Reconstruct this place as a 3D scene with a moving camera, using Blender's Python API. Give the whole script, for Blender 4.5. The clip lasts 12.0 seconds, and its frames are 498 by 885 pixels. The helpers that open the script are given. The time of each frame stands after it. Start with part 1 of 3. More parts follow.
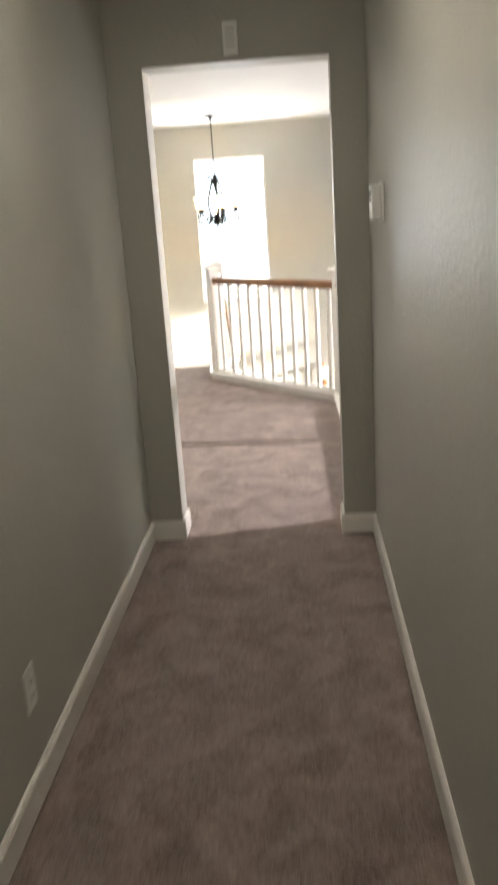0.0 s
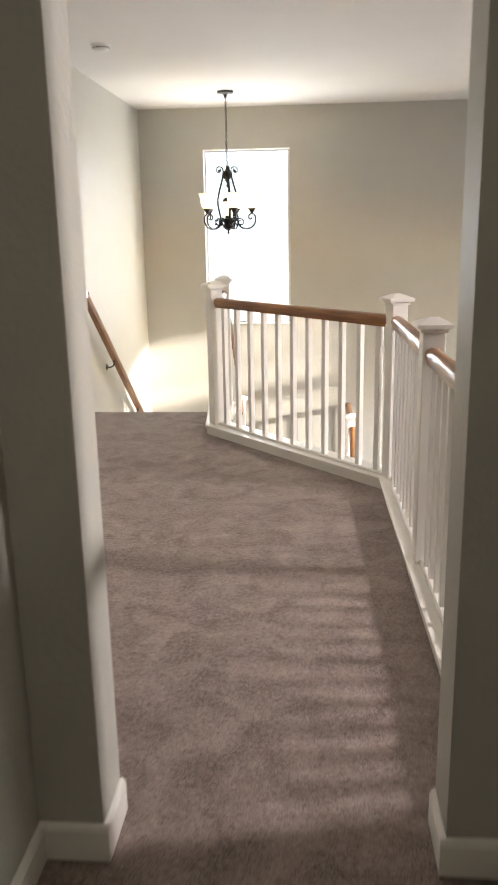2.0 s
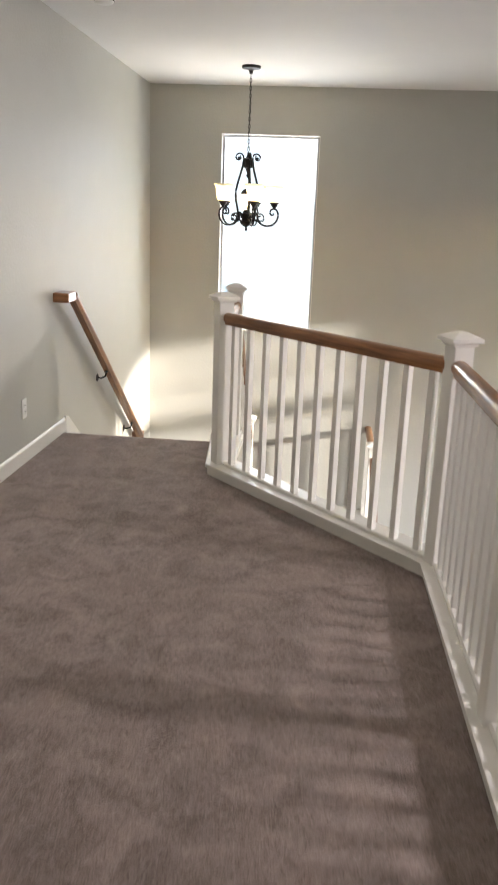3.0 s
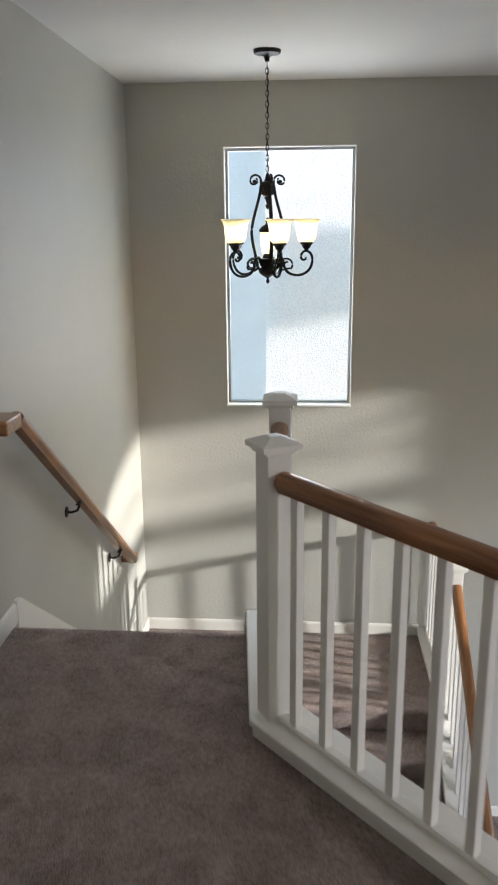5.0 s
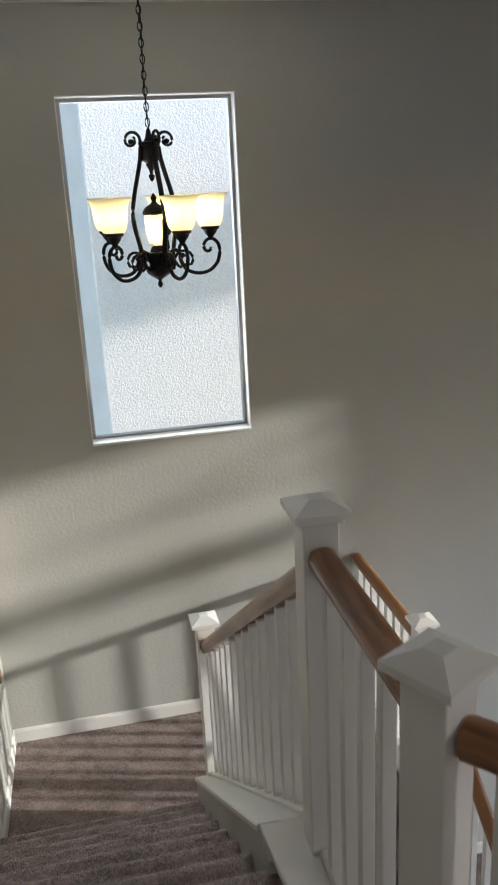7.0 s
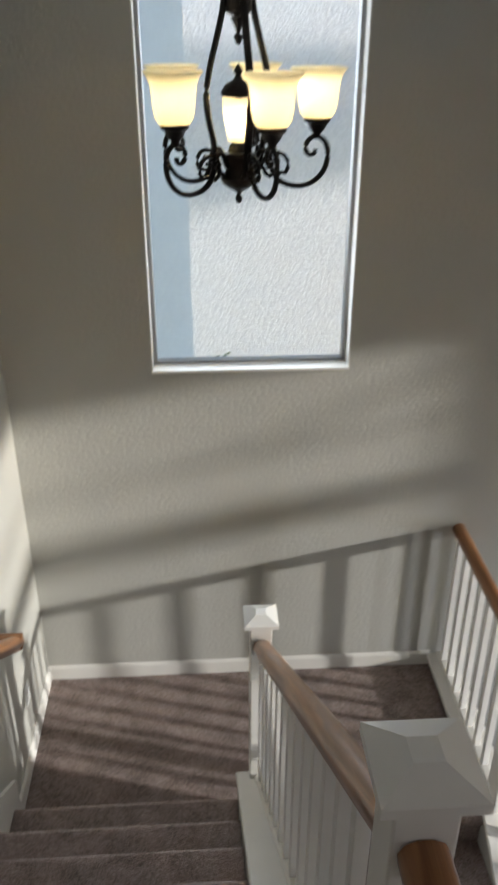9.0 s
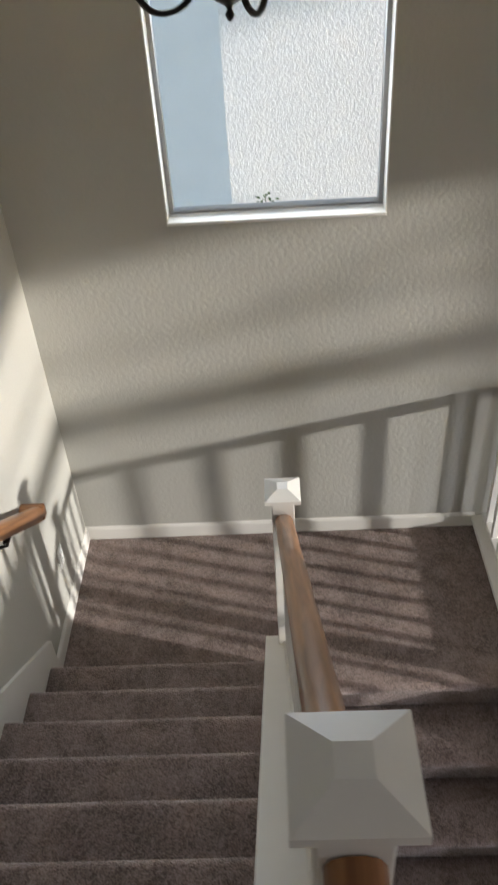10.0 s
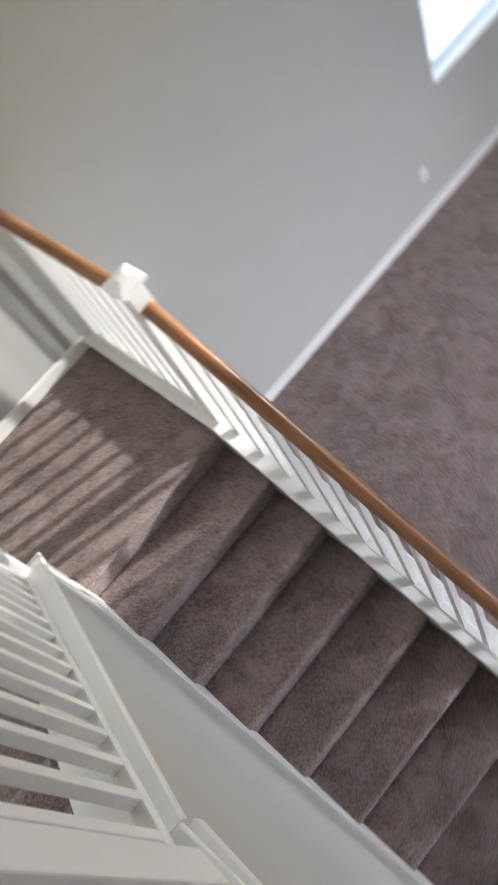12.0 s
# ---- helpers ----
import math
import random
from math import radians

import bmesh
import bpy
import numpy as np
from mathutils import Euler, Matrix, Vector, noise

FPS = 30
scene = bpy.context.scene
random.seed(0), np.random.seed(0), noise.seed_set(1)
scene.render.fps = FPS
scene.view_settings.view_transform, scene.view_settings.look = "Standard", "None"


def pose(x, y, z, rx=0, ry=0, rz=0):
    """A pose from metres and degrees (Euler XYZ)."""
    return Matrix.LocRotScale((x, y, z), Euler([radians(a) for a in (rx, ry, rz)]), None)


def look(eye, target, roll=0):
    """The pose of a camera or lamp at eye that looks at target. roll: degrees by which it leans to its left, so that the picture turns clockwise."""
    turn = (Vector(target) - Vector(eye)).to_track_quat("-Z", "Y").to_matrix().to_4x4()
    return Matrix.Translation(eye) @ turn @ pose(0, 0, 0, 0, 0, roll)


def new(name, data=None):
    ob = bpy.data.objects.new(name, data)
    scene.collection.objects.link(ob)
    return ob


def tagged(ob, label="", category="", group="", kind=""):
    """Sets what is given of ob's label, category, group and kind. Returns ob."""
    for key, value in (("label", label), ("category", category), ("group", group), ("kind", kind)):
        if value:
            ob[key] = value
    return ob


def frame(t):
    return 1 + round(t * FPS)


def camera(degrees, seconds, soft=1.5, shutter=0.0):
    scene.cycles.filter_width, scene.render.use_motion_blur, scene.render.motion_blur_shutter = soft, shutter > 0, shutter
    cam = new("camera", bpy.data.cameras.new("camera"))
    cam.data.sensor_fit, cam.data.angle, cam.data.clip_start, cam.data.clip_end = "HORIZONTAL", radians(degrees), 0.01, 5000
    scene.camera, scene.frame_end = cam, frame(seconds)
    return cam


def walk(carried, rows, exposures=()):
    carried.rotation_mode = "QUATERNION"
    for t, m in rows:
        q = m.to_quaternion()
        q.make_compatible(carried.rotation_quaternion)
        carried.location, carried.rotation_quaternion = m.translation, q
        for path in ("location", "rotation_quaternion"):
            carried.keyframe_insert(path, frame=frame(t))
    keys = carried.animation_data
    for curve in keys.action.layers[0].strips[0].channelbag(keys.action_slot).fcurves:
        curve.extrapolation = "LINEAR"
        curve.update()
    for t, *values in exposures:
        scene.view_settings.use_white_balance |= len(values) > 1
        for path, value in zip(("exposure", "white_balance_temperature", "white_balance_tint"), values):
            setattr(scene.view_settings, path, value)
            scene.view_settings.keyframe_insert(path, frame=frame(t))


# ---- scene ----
cam = camera(34.3, 12.0, soft=1.9, shutter=0.5)
PATH = [
    (0, (1.971, 0.559, 1.449), (1.828, 2.48, 0.911), -3.8),
    (0.5, (1.873, 1.03, 1.4), (1.788, 3.001, 1.072), -1.9),
    (1, (1.823, 1.595, 1.382), (1.677, 3.54, 0.937), -3.4),
    (1.5, (1.825, 2.099, 1.375), (1.651, 4.039, 0.922), -3.5),
    (2, (1.841, 2.589, 1.386), (1.682, 4.516, 0.873), -1.1),
    (2.5, (1.802, 3.064, 1.413), (1.629, 4.976, 0.854), 0.5),
    (3, (1.731, 3.583, 1.455), (1.562, 5.502, 0.916), 2.1),
    (3.5, (1.679, 4.158, 1.494), (1.476, 6.09, 1.017), 1.6),
    (3.7, (1.625, 4.363, 1.534), (1.437, 6.298, 1.062), 1.9),
    (5.3, (1.186, 5.878, 1.692), (1.082, 7.803, 1.161), -1.9),
    (5.5, (1.116, 6.013, 1.662), (1.062, 7.941, 1.132), -2.6),
    (6, (0.883, 6.409, 1.682), (0.983, 8.331, 1.136), -2.7),
    (6.5, (0.712, 6.802, 1.702), (1.007, 8.689, 1.109), -2.8),
    (6.7, (0.677, 6.925, 1.715), (1.052, 8.795, 1.111), -3.0),
    (8.3, (0.841, 7.659, 1.822), (1.137, 9.527, 1.171), -0.9),
    (8.5, (0.827, 7.788, 1.837), (1.114, 9.631, 1.115), 0.1),
    (9, (0.909, 8.05, 1.844), (1.018, 9.81, 0.9), 0.1),
    (9.5, (0.989, 8.226, 1.83), (0.96, 9.879, 0.705), -2.2),
    (10, (1.108, 8.315, 1.798), (1.032, 9.857, 0.527), -4.2),
    (10.5, (1.209, 8.335, 1.785), (1.151, 9.817, 0.443), -6.0),
    (11, (1.329, 8.343, 1.744), (1.39, 9.745, 0.319), -8.8),
    (11.5, (1.456, 8.335, 1.694), (1.695, 9.593, 0.158), -18.8),
    (12, (1.568, 8.252, 1.579), (1.91, 9.346, -0.06), -35.0),
]
EXPOSURE = [(0, 4.50, 6800, 10), (0.5, 4.12, 7000, 11), (1, 3.82, 7100, 12), (2, 3.80, 7100, 12), (2.5, 3.65, 7000, 12), (3.5, 3.10, 6600, 10), (5.5, 2.42, 6300, 9), (6.5, 2.26, 6300, 9), (8.5, 1.96, 6300, 9), (10.5, 2.22, 6500, 11), (11.3, 2.60, 6300, 11), (12, 2.95, 6100, 11)]
walk(cam, [(t, look(eye, target, roll)) for t, eye, target, roll in PATH], EXPOSURE)


# ---- world, sun, large lights ----
world = bpy.data.worlds.new("sky")
scene.world = world
world.use_nodes = True
_sky = world.node_tree.nodes.new("ShaderNodeTexSky")
_sky.sky_type = "NISHITA"
_sky.sun_disc = False
_sky.dust_density = 0.25
_sky.sun_elevation = radians(11.2)
_sky.sun_rotation = radians(106)
_bg = world.node_tree.nodes["Background"]
_bg.inputs["Strength"].default_value = 0.15
world.node_tree.links.new(_sky.outputs["Color"], _bg.inputs["Color"])


def lamp(name, kind, m, energy, color, **values):
    data = bpy.data.lights.new(name, kind)
    data.energy, data.color = energy, color
    for key, value in values.items():
        if key == "angle":
            data.angle = value
        elif key == "size":
            data.shape, data.size, data.size_y = "RECTANGLE", value[0], value[1]
        elif key == "spread":
            data.spread = value
        elif key == "radius":
            data.shadow_soft_size = value
        elif key == "cone":
            data.spot_size, data.spot_blend = value
    ob = new(name, data)
    ob.matrix_world = m
    return ob


# low morning sun through the round-topped window and along the neighbour's wall
SUN_WAY = (-1.0, 0.284, -0.2066)
lamp("sun", "SUN", look((0, 0, 0), SUN_WAY), 1.05, (1.0, 0.965, 0.91), angle=radians(1.4))
# sky through the window openings
lamp("sky_round_window", "AREA", look((7.66, 9.2, 0.2), (3.5, 9.6, -2.0)), 4, (0.83, 0.89, 1.0), size=(1.3, 1.2), spread=radians(140))
lamp("sky_high_window", "AREA", look((7.66, 5.325, 2.20), (1.6, 5.4, 0)), 6.5, (0.98, 0.93, 0.98), size=(0.9, 0.45), spread=radians(80))
lamp("sky_low_window", "AREA", look((7.66, 5.325, -1.75), (3.6, 9.6, -4.2)), 19, (0.88, 0.90, 1.0), size=(0.9, 1.6), spread=radians(75))
lamp("sky_stair_window", "AREA", look((1.132, 11.642, 1.28), (1.132, 8.0, 1.65)), 3.6, (0.86, 0.92, 1.0), size=(0.86, 1.76))
lamp("sky_far_window", "AREA", look((5.75, 11.642, -1.45), (5.75, 8.0, -2.4)), 0.8, (0.86, 0.93, 1.0), size=(1.2, 1.3))

# the recessed lights and the chandelier's bulbs
lamp("downlight_beam", "SPOT", look((1.078, 6.50, 2.58), (1.078, 6.50, 0)), 0.06, (1.0, 0.90, 0.76), radius=0.07, cone=(radians(110), 0.6))
lamp("downlight_beam", "SPOT", look((1.75, 2.2, 2.58), (1.75, 2.2, 0)), 0.035, (1.0, 0.95, 0.86), radius=0.06, cone=(radians(76), 0.6))
for _k in range(5):
    _a = radians(2 + 72 * _k)
    lamp("chandelier_bulb", "POINT", pose(1.02 + 0.21 * math.cos(_a), 10.508 + 0.21 * math.sin(_a), 1.672), 0.10, (1.0, 0.93, 0.82), radius=0.02)


# ---- materials ----
def material(name, color, rough=0.6, metal=0.0, bump=0.0, scale=40.0, vary=0.0, vary_scale=4.0, spec=0.5, detail=4.0):
    """A surface with fine relief and a slow change of tone."""
    m = bpy.data.materials.new(name)
    m.use_nodes = True
    nt = m.node_tree
    b = nt.nodes["Principled BSDF"]
    b.inputs["Roughness"].default_value = rough
    b.inputs["Metallic"].default_value = metal
    b.inputs["Specular IOR Level"].default_value = spec
    b.inputs["Base Color"].default_value = (*color, 1)
    co = nt.nodes.new("ShaderNodeTexCoord")
    if vary:
        n = nt.nodes.new("ShaderNodeTexNoise")
        n.inputs["Scale"].default_value, n.inputs["Detail"].default_value = vary_scale, 5
        r = nt.nodes.new("ShaderNodeValToRGB")
        r.color_ramp.elements[0].position, r.color_ramp.elements[1].position = 0.3, 0.7
        r.color_ramp.elements[0].color = (*[c * (1 - vary) for c in color], 1)
        r.color_ramp.elements[1].color = (*[min(1, c * (1 + vary)) for c in color], 1)
        nt.links.new(co.outputs["Object"], n.inputs["Vector"])
        nt.links.new(n.outputs["Fac"], r.inputs["Fac"])
        nt.links.new(r.outputs["Color"], b.inputs["Base Color"])
    if bump:
        n = nt.nodes.new("ShaderNodeTexNoise")
        n.inputs["Scale"].default_value, n.inputs["Detail"].default_value = scale, detail
        u = nt.nodes.new("ShaderNodeBump")
        u.inputs["Strength"].default_value, u.inputs["Distance"].default_value = bump, 0.01
        nt.links.new(co.outputs["Object"], n.inputs["Vector"])
        nt.links.new(n.outputs["Fac"], u.inputs["Height"])
        nt.links.new(u.outputs["Normal"], b.inputs["Normal"])
    return m


PAINT = material("wall_paint", (0.478, 0.470, 0.427), 0.5, bump=0.22, scale=48, vary=0.015, spec=0.35)
CEILING = material("ceiling_paint", (0.78, 0.77, 0.75), 0.8, bump=0.2, scale=60, vary=0.01)
TRIM = material("white_trim_paint", (0.80, 0.78, 0.73), 0.35, bump=0.04, scale=25, vary=0.02, vary_scale=6)
VINYL = material("grey_vinyl", (0.42, 0.42, 0.42), 0.4, bump=0.04, scale=30, vary=0.05)
WHITE = material("white_plastic", (0.8, 0.8, 0.78), 0.4)
IRON = material("bronze_black_iron", (0.018, 0.015, 0.013), 0.42, metal=0.6, bump=0.15, scale=120, vary=0.3, vary_scale=30)
SMOOTH_STUCCO = material("smooth_stucco", (0.80, 0.775, 0.78), 0.9, bump=0.3, scale=20, vary=0.03)
CONCRETE = material("pale_concrete", (0.66, 0.63, 0.60), 0.9, bump=0.3, scale=30, vary=0.08, vary_scale=3)
EARTH = material("dry_ground", (0.17, 0.15, 0.11), 0.95, bump=0.6, scale=12, vary=0.25, vary_scale=1.5)
LEAF = material("leaf_green", (0.07, 0.11, 0.04), 0.6, vary=0.3, vary_scale=40)
DARK = material("dark_slot", (0.02, 0.02, 0.02), 0.6)


def carpet_material():
    m = bpy.data.materials.new("taupe_carpet")
    m.use_nodes = True
    nt = m.node_tree
    b = nt.nodes["Principled BSDF"]
    b.inputs["Roughness"].default_value = 1.0
    b.inputs["Specular IOR Level"].default_value = 0.1
    b.inputs["Subsurface Weight"].default_value = 1.0
    b.inputs["Subsurface Radius"].default_value = (1.0, 1.0, 1.0)
    b.inputs["Subsurface Scale"].default_value = 0.10
    b.inputs["Sheen Weight"].default_value = 0.2
    b.inputs["Sheen Roughness"].default_value = 0.5
    co = nt.nodes.new("ShaderNodeNewGeometry")

    def noise_at(scale, detail, distortion=0.0):
        n = nt.nodes.new("ShaderNodeTexNoise")
        n.inputs["Scale"].default_value, n.inputs["Detail"].default_value, n.inputs["Distortion"].default_value = scale, detail, distortion
        nt.links.new(co.outputs["Position"], n.inputs["Vector"])
        return n.outputs["Fac"]

    def mix(a, bb, f):
        x = nt.nodes.new("ShaderNodeMix")
        x.data_type = "FLOAT"
        x.inputs["Factor"].default_value = f
        nt.links.new(a, x.inputs["A"])
        nt.links.new(bb, x.inputs["B"])
        return x.outputs["Result"]

    tufts, nap, steps = noise_at(210, 2), noise_at(70, 4, 0.8), noise_at(6.5, 4, 1.0)
    tone = mix(mix(tufts, nap, 0.45), steps, 0.27)
    ramp = nt.nodes.new("ShaderNodeValToRGB")
    ramp.color_ramp.elements[0].position, ramp.color_ramp.elements[1].position = 0.40, 0.60
    ramp.color_ramp.elements[0].color = (0.145, 0.107, 0.093, 1)
    ramp.color_ramp.elements[1].color = (0.46, 0.360, 0.328, 1)
    nt.links.new(tone, ramp.inputs["Fac"])
    nt.links.new(ramp.outputs["Color"], b.inputs["Base Color"])
    u = nt.nodes.new("ShaderNodeBump")
    u.inputs["Strength"].default_value, u.inputs["Distance"].default_value = 1.0, 0.02
    nt.links.new(mix(tufts, nap, 0.45), u.inputs["Height"])
    nt.links.new(u.outputs["Normal"], b.inputs["Normal"])
    return m


def wood_material():
    m = bpy.data.materials.new("stained_oak")
    m.use_nodes = True
    nt = m.node_tree
    b = nt.nodes["Principled BSDF"]
    b.inputs["Roughness"].default_value = 0.32
    b.inputs["Coat Weight"].default_value = 0.25
    co = nt.nodes.new("ShaderNodeTexCoord")
    mp = nt.nodes.new("ShaderNodeMapping")
    mp.inputs["Scale"].default_value = (1.6, 26, 26)
    n = nt.nodes.new("ShaderNodeTexNoise")
    n.inputs["Scale"].default_value, n.inputs["Detail"].default_value, n.inputs["Distortion"].default_value = 2.2, 6, 0.5
    ramp = nt.nodes.new("ShaderNodeValToRGB")
    ramp.color_ramp.elements[0].position, ramp.color_ramp.elements[1].position = 0.3, 0.72
    ramp.color_ramp.elements[0].color = (0.15, 0.058, 0.021, 1)
    ramp.color_ramp.elements[1].color = (0.40, 0.18, 0.066, 1)
    nt.links.new(co.outputs["Object"], mp.inputs["Vector"])
    nt.links.new(mp.outputs["Vector"], n.inputs["Vector"])
    nt.links.new(n.outputs["Fac"], ramp.inputs["Fac"])
    nt.links.new(ramp.outputs["Color"], b.inputs["Base Color"])
    u = nt.nodes.new("ShaderNodeBump")
    u.inputs["Strength"].default_value, u.inputs["Distance"].default_value = 0.15, 0.004
    nt.links.new(n.outputs["Fac"], u.inputs["Height"])
    nt.links.new(u.outputs["Normal"], b.inputs["Normal"])
    return m


def glass_material():
    m = bpy.data.materials.new("window_glass")
    m.use_nodes = True
    nt = m.node_tree
    out = nt.nodes["Material Output"]
    nt.nodes.remove(nt.nodes["Principled BSDF"])
    clear = nt.nodes.new("ShaderNodeBsdfTransparent")
    gloss = nt.nodes.new("ShaderNodeBsdfGlossy")
    gloss.inputs["Roughness"].default_value = 0.02
    fres = nt.nodes.new("ShaderNodeFresnel")
    fres.inputs["IOR"].default_value = 1.1
    x = nt.nodes.new("ShaderNodeMixShader")
    nt.links.new(fres.outputs["Fac"], x.inputs["Fac"])
    nt.links.new(clear.outputs["BSDF"], x.inputs[1])
    nt.links.new(gloss.outputs["BSDF"], x.inputs[2])
    nt.links.new(x.outputs["Shader"], out.inputs["Surface"])
    return m


def glow_material(name, color, strength):
    m = bpy.data.materials.new(name)
    m.use_nodes = True
    b = m.node_tree.nodes["Principled BSDF"]
    b.inputs["Base Color"].default_value = (*color, 1)
    b.inputs["Emission Color"].default_value = (*color, 1)
    b.inputs["Emission Strength"].default_value = strength
    return m


def stucco_material():
    m = bpy.data.materials.new("rough_stucco")
    m.use_nodes = True
    nt = m.node_tree
    b = nt.nodes["Principled BSDF"]
    b.inputs["Roughness"].default_value = 0.95
    co = nt.nodes.new("ShaderNodeTexCoord")
    coarse, fine = nt.nodes.new("ShaderNodeTexNoise"), nt.nodes.new("ShaderNodeTexNoise")
    for n, sc, det, dist in ((coarse, 60, 3, 0.2), (fine, 150, 3, 0.2)):
        n.inputs["Scale"].default_value, n.inputs["Detail"].default_value, n.inputs["Distortion"].default_value = sc, det, dist
        nt.links.new(co.outputs["Object"], n.inputs["Vector"])
    x = nt.nodes.new("ShaderNodeMix")
    x.data_type = "FLOAT"
    x.inputs["Factor"].default_value = 0.3
    nt.links.new(coarse.outputs["Fac"], x.inputs["A"])
    nt.links.new(fine.outputs["Fac"], x.inputs["B"])
    # relief shading put into the colour: hollows darker, high spots lighter
    ramp = nt.nodes.new("ShaderNodeValToRGB")
    ramp.color_ramp.elements[0].position, ramp.color_ramp.elements[1].position = 0.38, 0.58
    ramp.color_ramp.elements[0].color = (0.79, 0.755, 0.745, 1)
    ramp.color_ramp.elements[1].color = (0.88, 0.845, 0.835, 1)
    nt.links.new(x.outputs["Result"], ramp.inputs["Fac"])
    nt.links.new(ramp.outputs["Color"], b.inputs["Base Color"])
    u = nt.nodes.new("ShaderNodeBump")
    u.inputs["Strength"].default_value, u.inputs["Distance"].default_value = 0.7, 0.018
    nt.links.new(x.outputs["Result"], u.inputs["Height"])
    nt.links.new(u.outputs["Normal"], b.inputs["Normal"])
    return m


STUCCO = stucco_material()
CARPET = carpet_material()
OAK = wood_material()
GLASS = glass_material()
LENS = glow_material("lit_lens", (1.0, 0.93, 0.82), 9.0)
BULB = glow_material("lit_bulb", (1.0, 0.90, 0.72), 4.0)


def shade_material():
    m = bpy.data.materials.new("amber_frosted_glass")
    m.use_nodes = True
    nt = m.node_tree
    b = nt.nodes["Principled BSDF"]
    b.inputs["Base Color"].default_value = (0.95, 0.90, 0.74, 1)
    b.inputs["Roughness"].default_value = 0.35
    tr = nt.nodes.new("ShaderNodeBsdfTranslucent")
    tr.inputs["Color"].default_value = (0.97, 0.90, 0.70, 1)
    x = nt.nodes.new("ShaderNodeMixShader")
    x.inputs["Fac"].default_value = 0.65
    nt.links.new(b.outputs["BSDF"], x.inputs[1])
    nt.links.new(tr.outputs["BSDF"], x.inputs[2])
    nt.links.new(x.outputs["Shader"], nt.nodes["Material Output"].inputs["Surface"])
    return m


SHADE = shade_material()


# ---- mesh helpers ----
def mesh_of(name, bm, mat, smooth=False):
    bmesh.ops.recalc_face_normals(bm, faces=bm.faces)
    me = bpy.data.meshes.new(name)
    bm.to_mesh(me)
    bm.free()
    me.materials.append(mat)
    if smooth:
        for p in me.polygons:
            p.use_smooth = True
        me.set_sharp_from_angle(angle=radians(38))
    return me


def part(name, bm, mat, parent=None, label="", smooth=False):
    ob = new(name, mesh_of(name, bm, mat, smooth))
    if parent is not None:
        ob.parent = parent
    if label:
        ob["label"] = label
    return ob


def structure(name, bm, mat, label, category, smooth=False):
    return tagged(part(name, bm, mat, None, "", smooth), label, category, kind="structure")


def empty(name, m, label, category, group="", kind=""):
    ob = new(name)
    ob.empty_display_size = 0.05
    ob.matrix_world = m
    return tagged(ob, label, category, group, kind)


def box(bm, x0, x1, y0, y1, z0, z1, bevel=0.0):
    vs = [bm.verts.new((x, y, z)) for z in (z0, z1) for y in (y0, y1) for x in (x0, x1)]
    fs = [bm.faces.new([vs[i] for i in q]) for q in ((0, 2, 3, 1), (4, 5, 7, 6), (0, 1, 5, 4), (2, 6, 7, 3), (0, 4, 6, 2), (1, 3, 7, 5))]
    if bevel:
        edges = list({e for f in fs for e in f.edges})
        bmesh.ops.bevel(bm, geom=edges, offset=bevel, segments=2, affect="EDGES", profile=0.5)
    return bm


def boxes(*rows, bevel=0.0):
    bm = bmesh.new()
    for r in rows:
        box(bm, *r, bevel=bevel)
    return bm


def prism(outline, axis, a, b, bm=None):
    """A flat outline pushed along an axis from a to b. The outline's pairs are the two other axes in x, y, z order."""
    bm = bm or bmesh.new()

    def at(p, d):
        q = list(p)
        q.insert("xyz".index(axis), d)
        return bm.verts.new(q)
    lo, hi = [at(p, a) for p in outline], [at(p, b) for p in outline]
    bm.faces.new(lo[::-1])
    bm.faces.new(hi)
    for i in range(len(lo)):
        j = (i + 1) % len(lo)
        bm.faces.new((lo[i], lo[j], hi[j], hi[i]))
    return bm


def turned(profile, steps=20, bm=None, centre=(0, 0, 0)):
    """A lathe form: pairs of radius and height."""
    bm = bm or bmesh.new()
    rings = []
    for r, z in profile:
        rings.append([bm.verts.new((centre[0] + r * math.cos(2 * math.pi * i / steps), centre[1] + r * math.sin(2 * math.pi * i / steps), centre[2] + z)) for i in range(steps)])
    for lo, hi in zip(rings, rings[1:]):
        for i in range(steps):
            j = (i + 1) % steps
            bm.faces.new((lo[i], lo[j], hi[j], hi[i]))
    if profile[0][0] > 1e-5:
        bm.faces.new(rings[0][::-1])
    if profile[-1][0] > 1e-5:
        bm.faces.new(rings[-1])
    bmesh.ops.remove_doubles(bm, verts=bm.verts, dist=1e-5)
    return bm


def tube(points, radius, sides=8, bm=None, flat=1.0):
    """A bent round bar through points; radius may be a function of 0..1."""
    bm = bm or bmesh.new()
    pts = [Vector(p) for p in points]
    rings, up = [], Vector((0.013, 0.021, 1))
    for i, p in enumerate(pts):
        way = (pts[min(i + 1, len(pts) - 1)] - pts[max(i - 1, 0)]).normalized()
        side = way.cross(up)
        if side.length < 0.05:
            side = way.cross(Vector((1, 0, 0)))
        side.normalize()
        top = side.cross(way).normalized()
        r = radius(i / (len(pts) - 1)) if callable(radius) else radius
        rings.append([bm.verts.new(p + side * r * flat * math.cos(2 * math.pi * k / sides) + top * r * math.sin(2 * math.pi * k / sides)) for k in range(sides)])
    for lo, hi in zip(rings, rings[1:]):
        for k in range(sides):
            j = (k + 1) % sides
            bm.faces.new((lo[k], lo[j], hi[j], hi[k]))
    bm.faces.new(rings[0][::-1])
    bm.faces.new(rings[-1])
    return bm


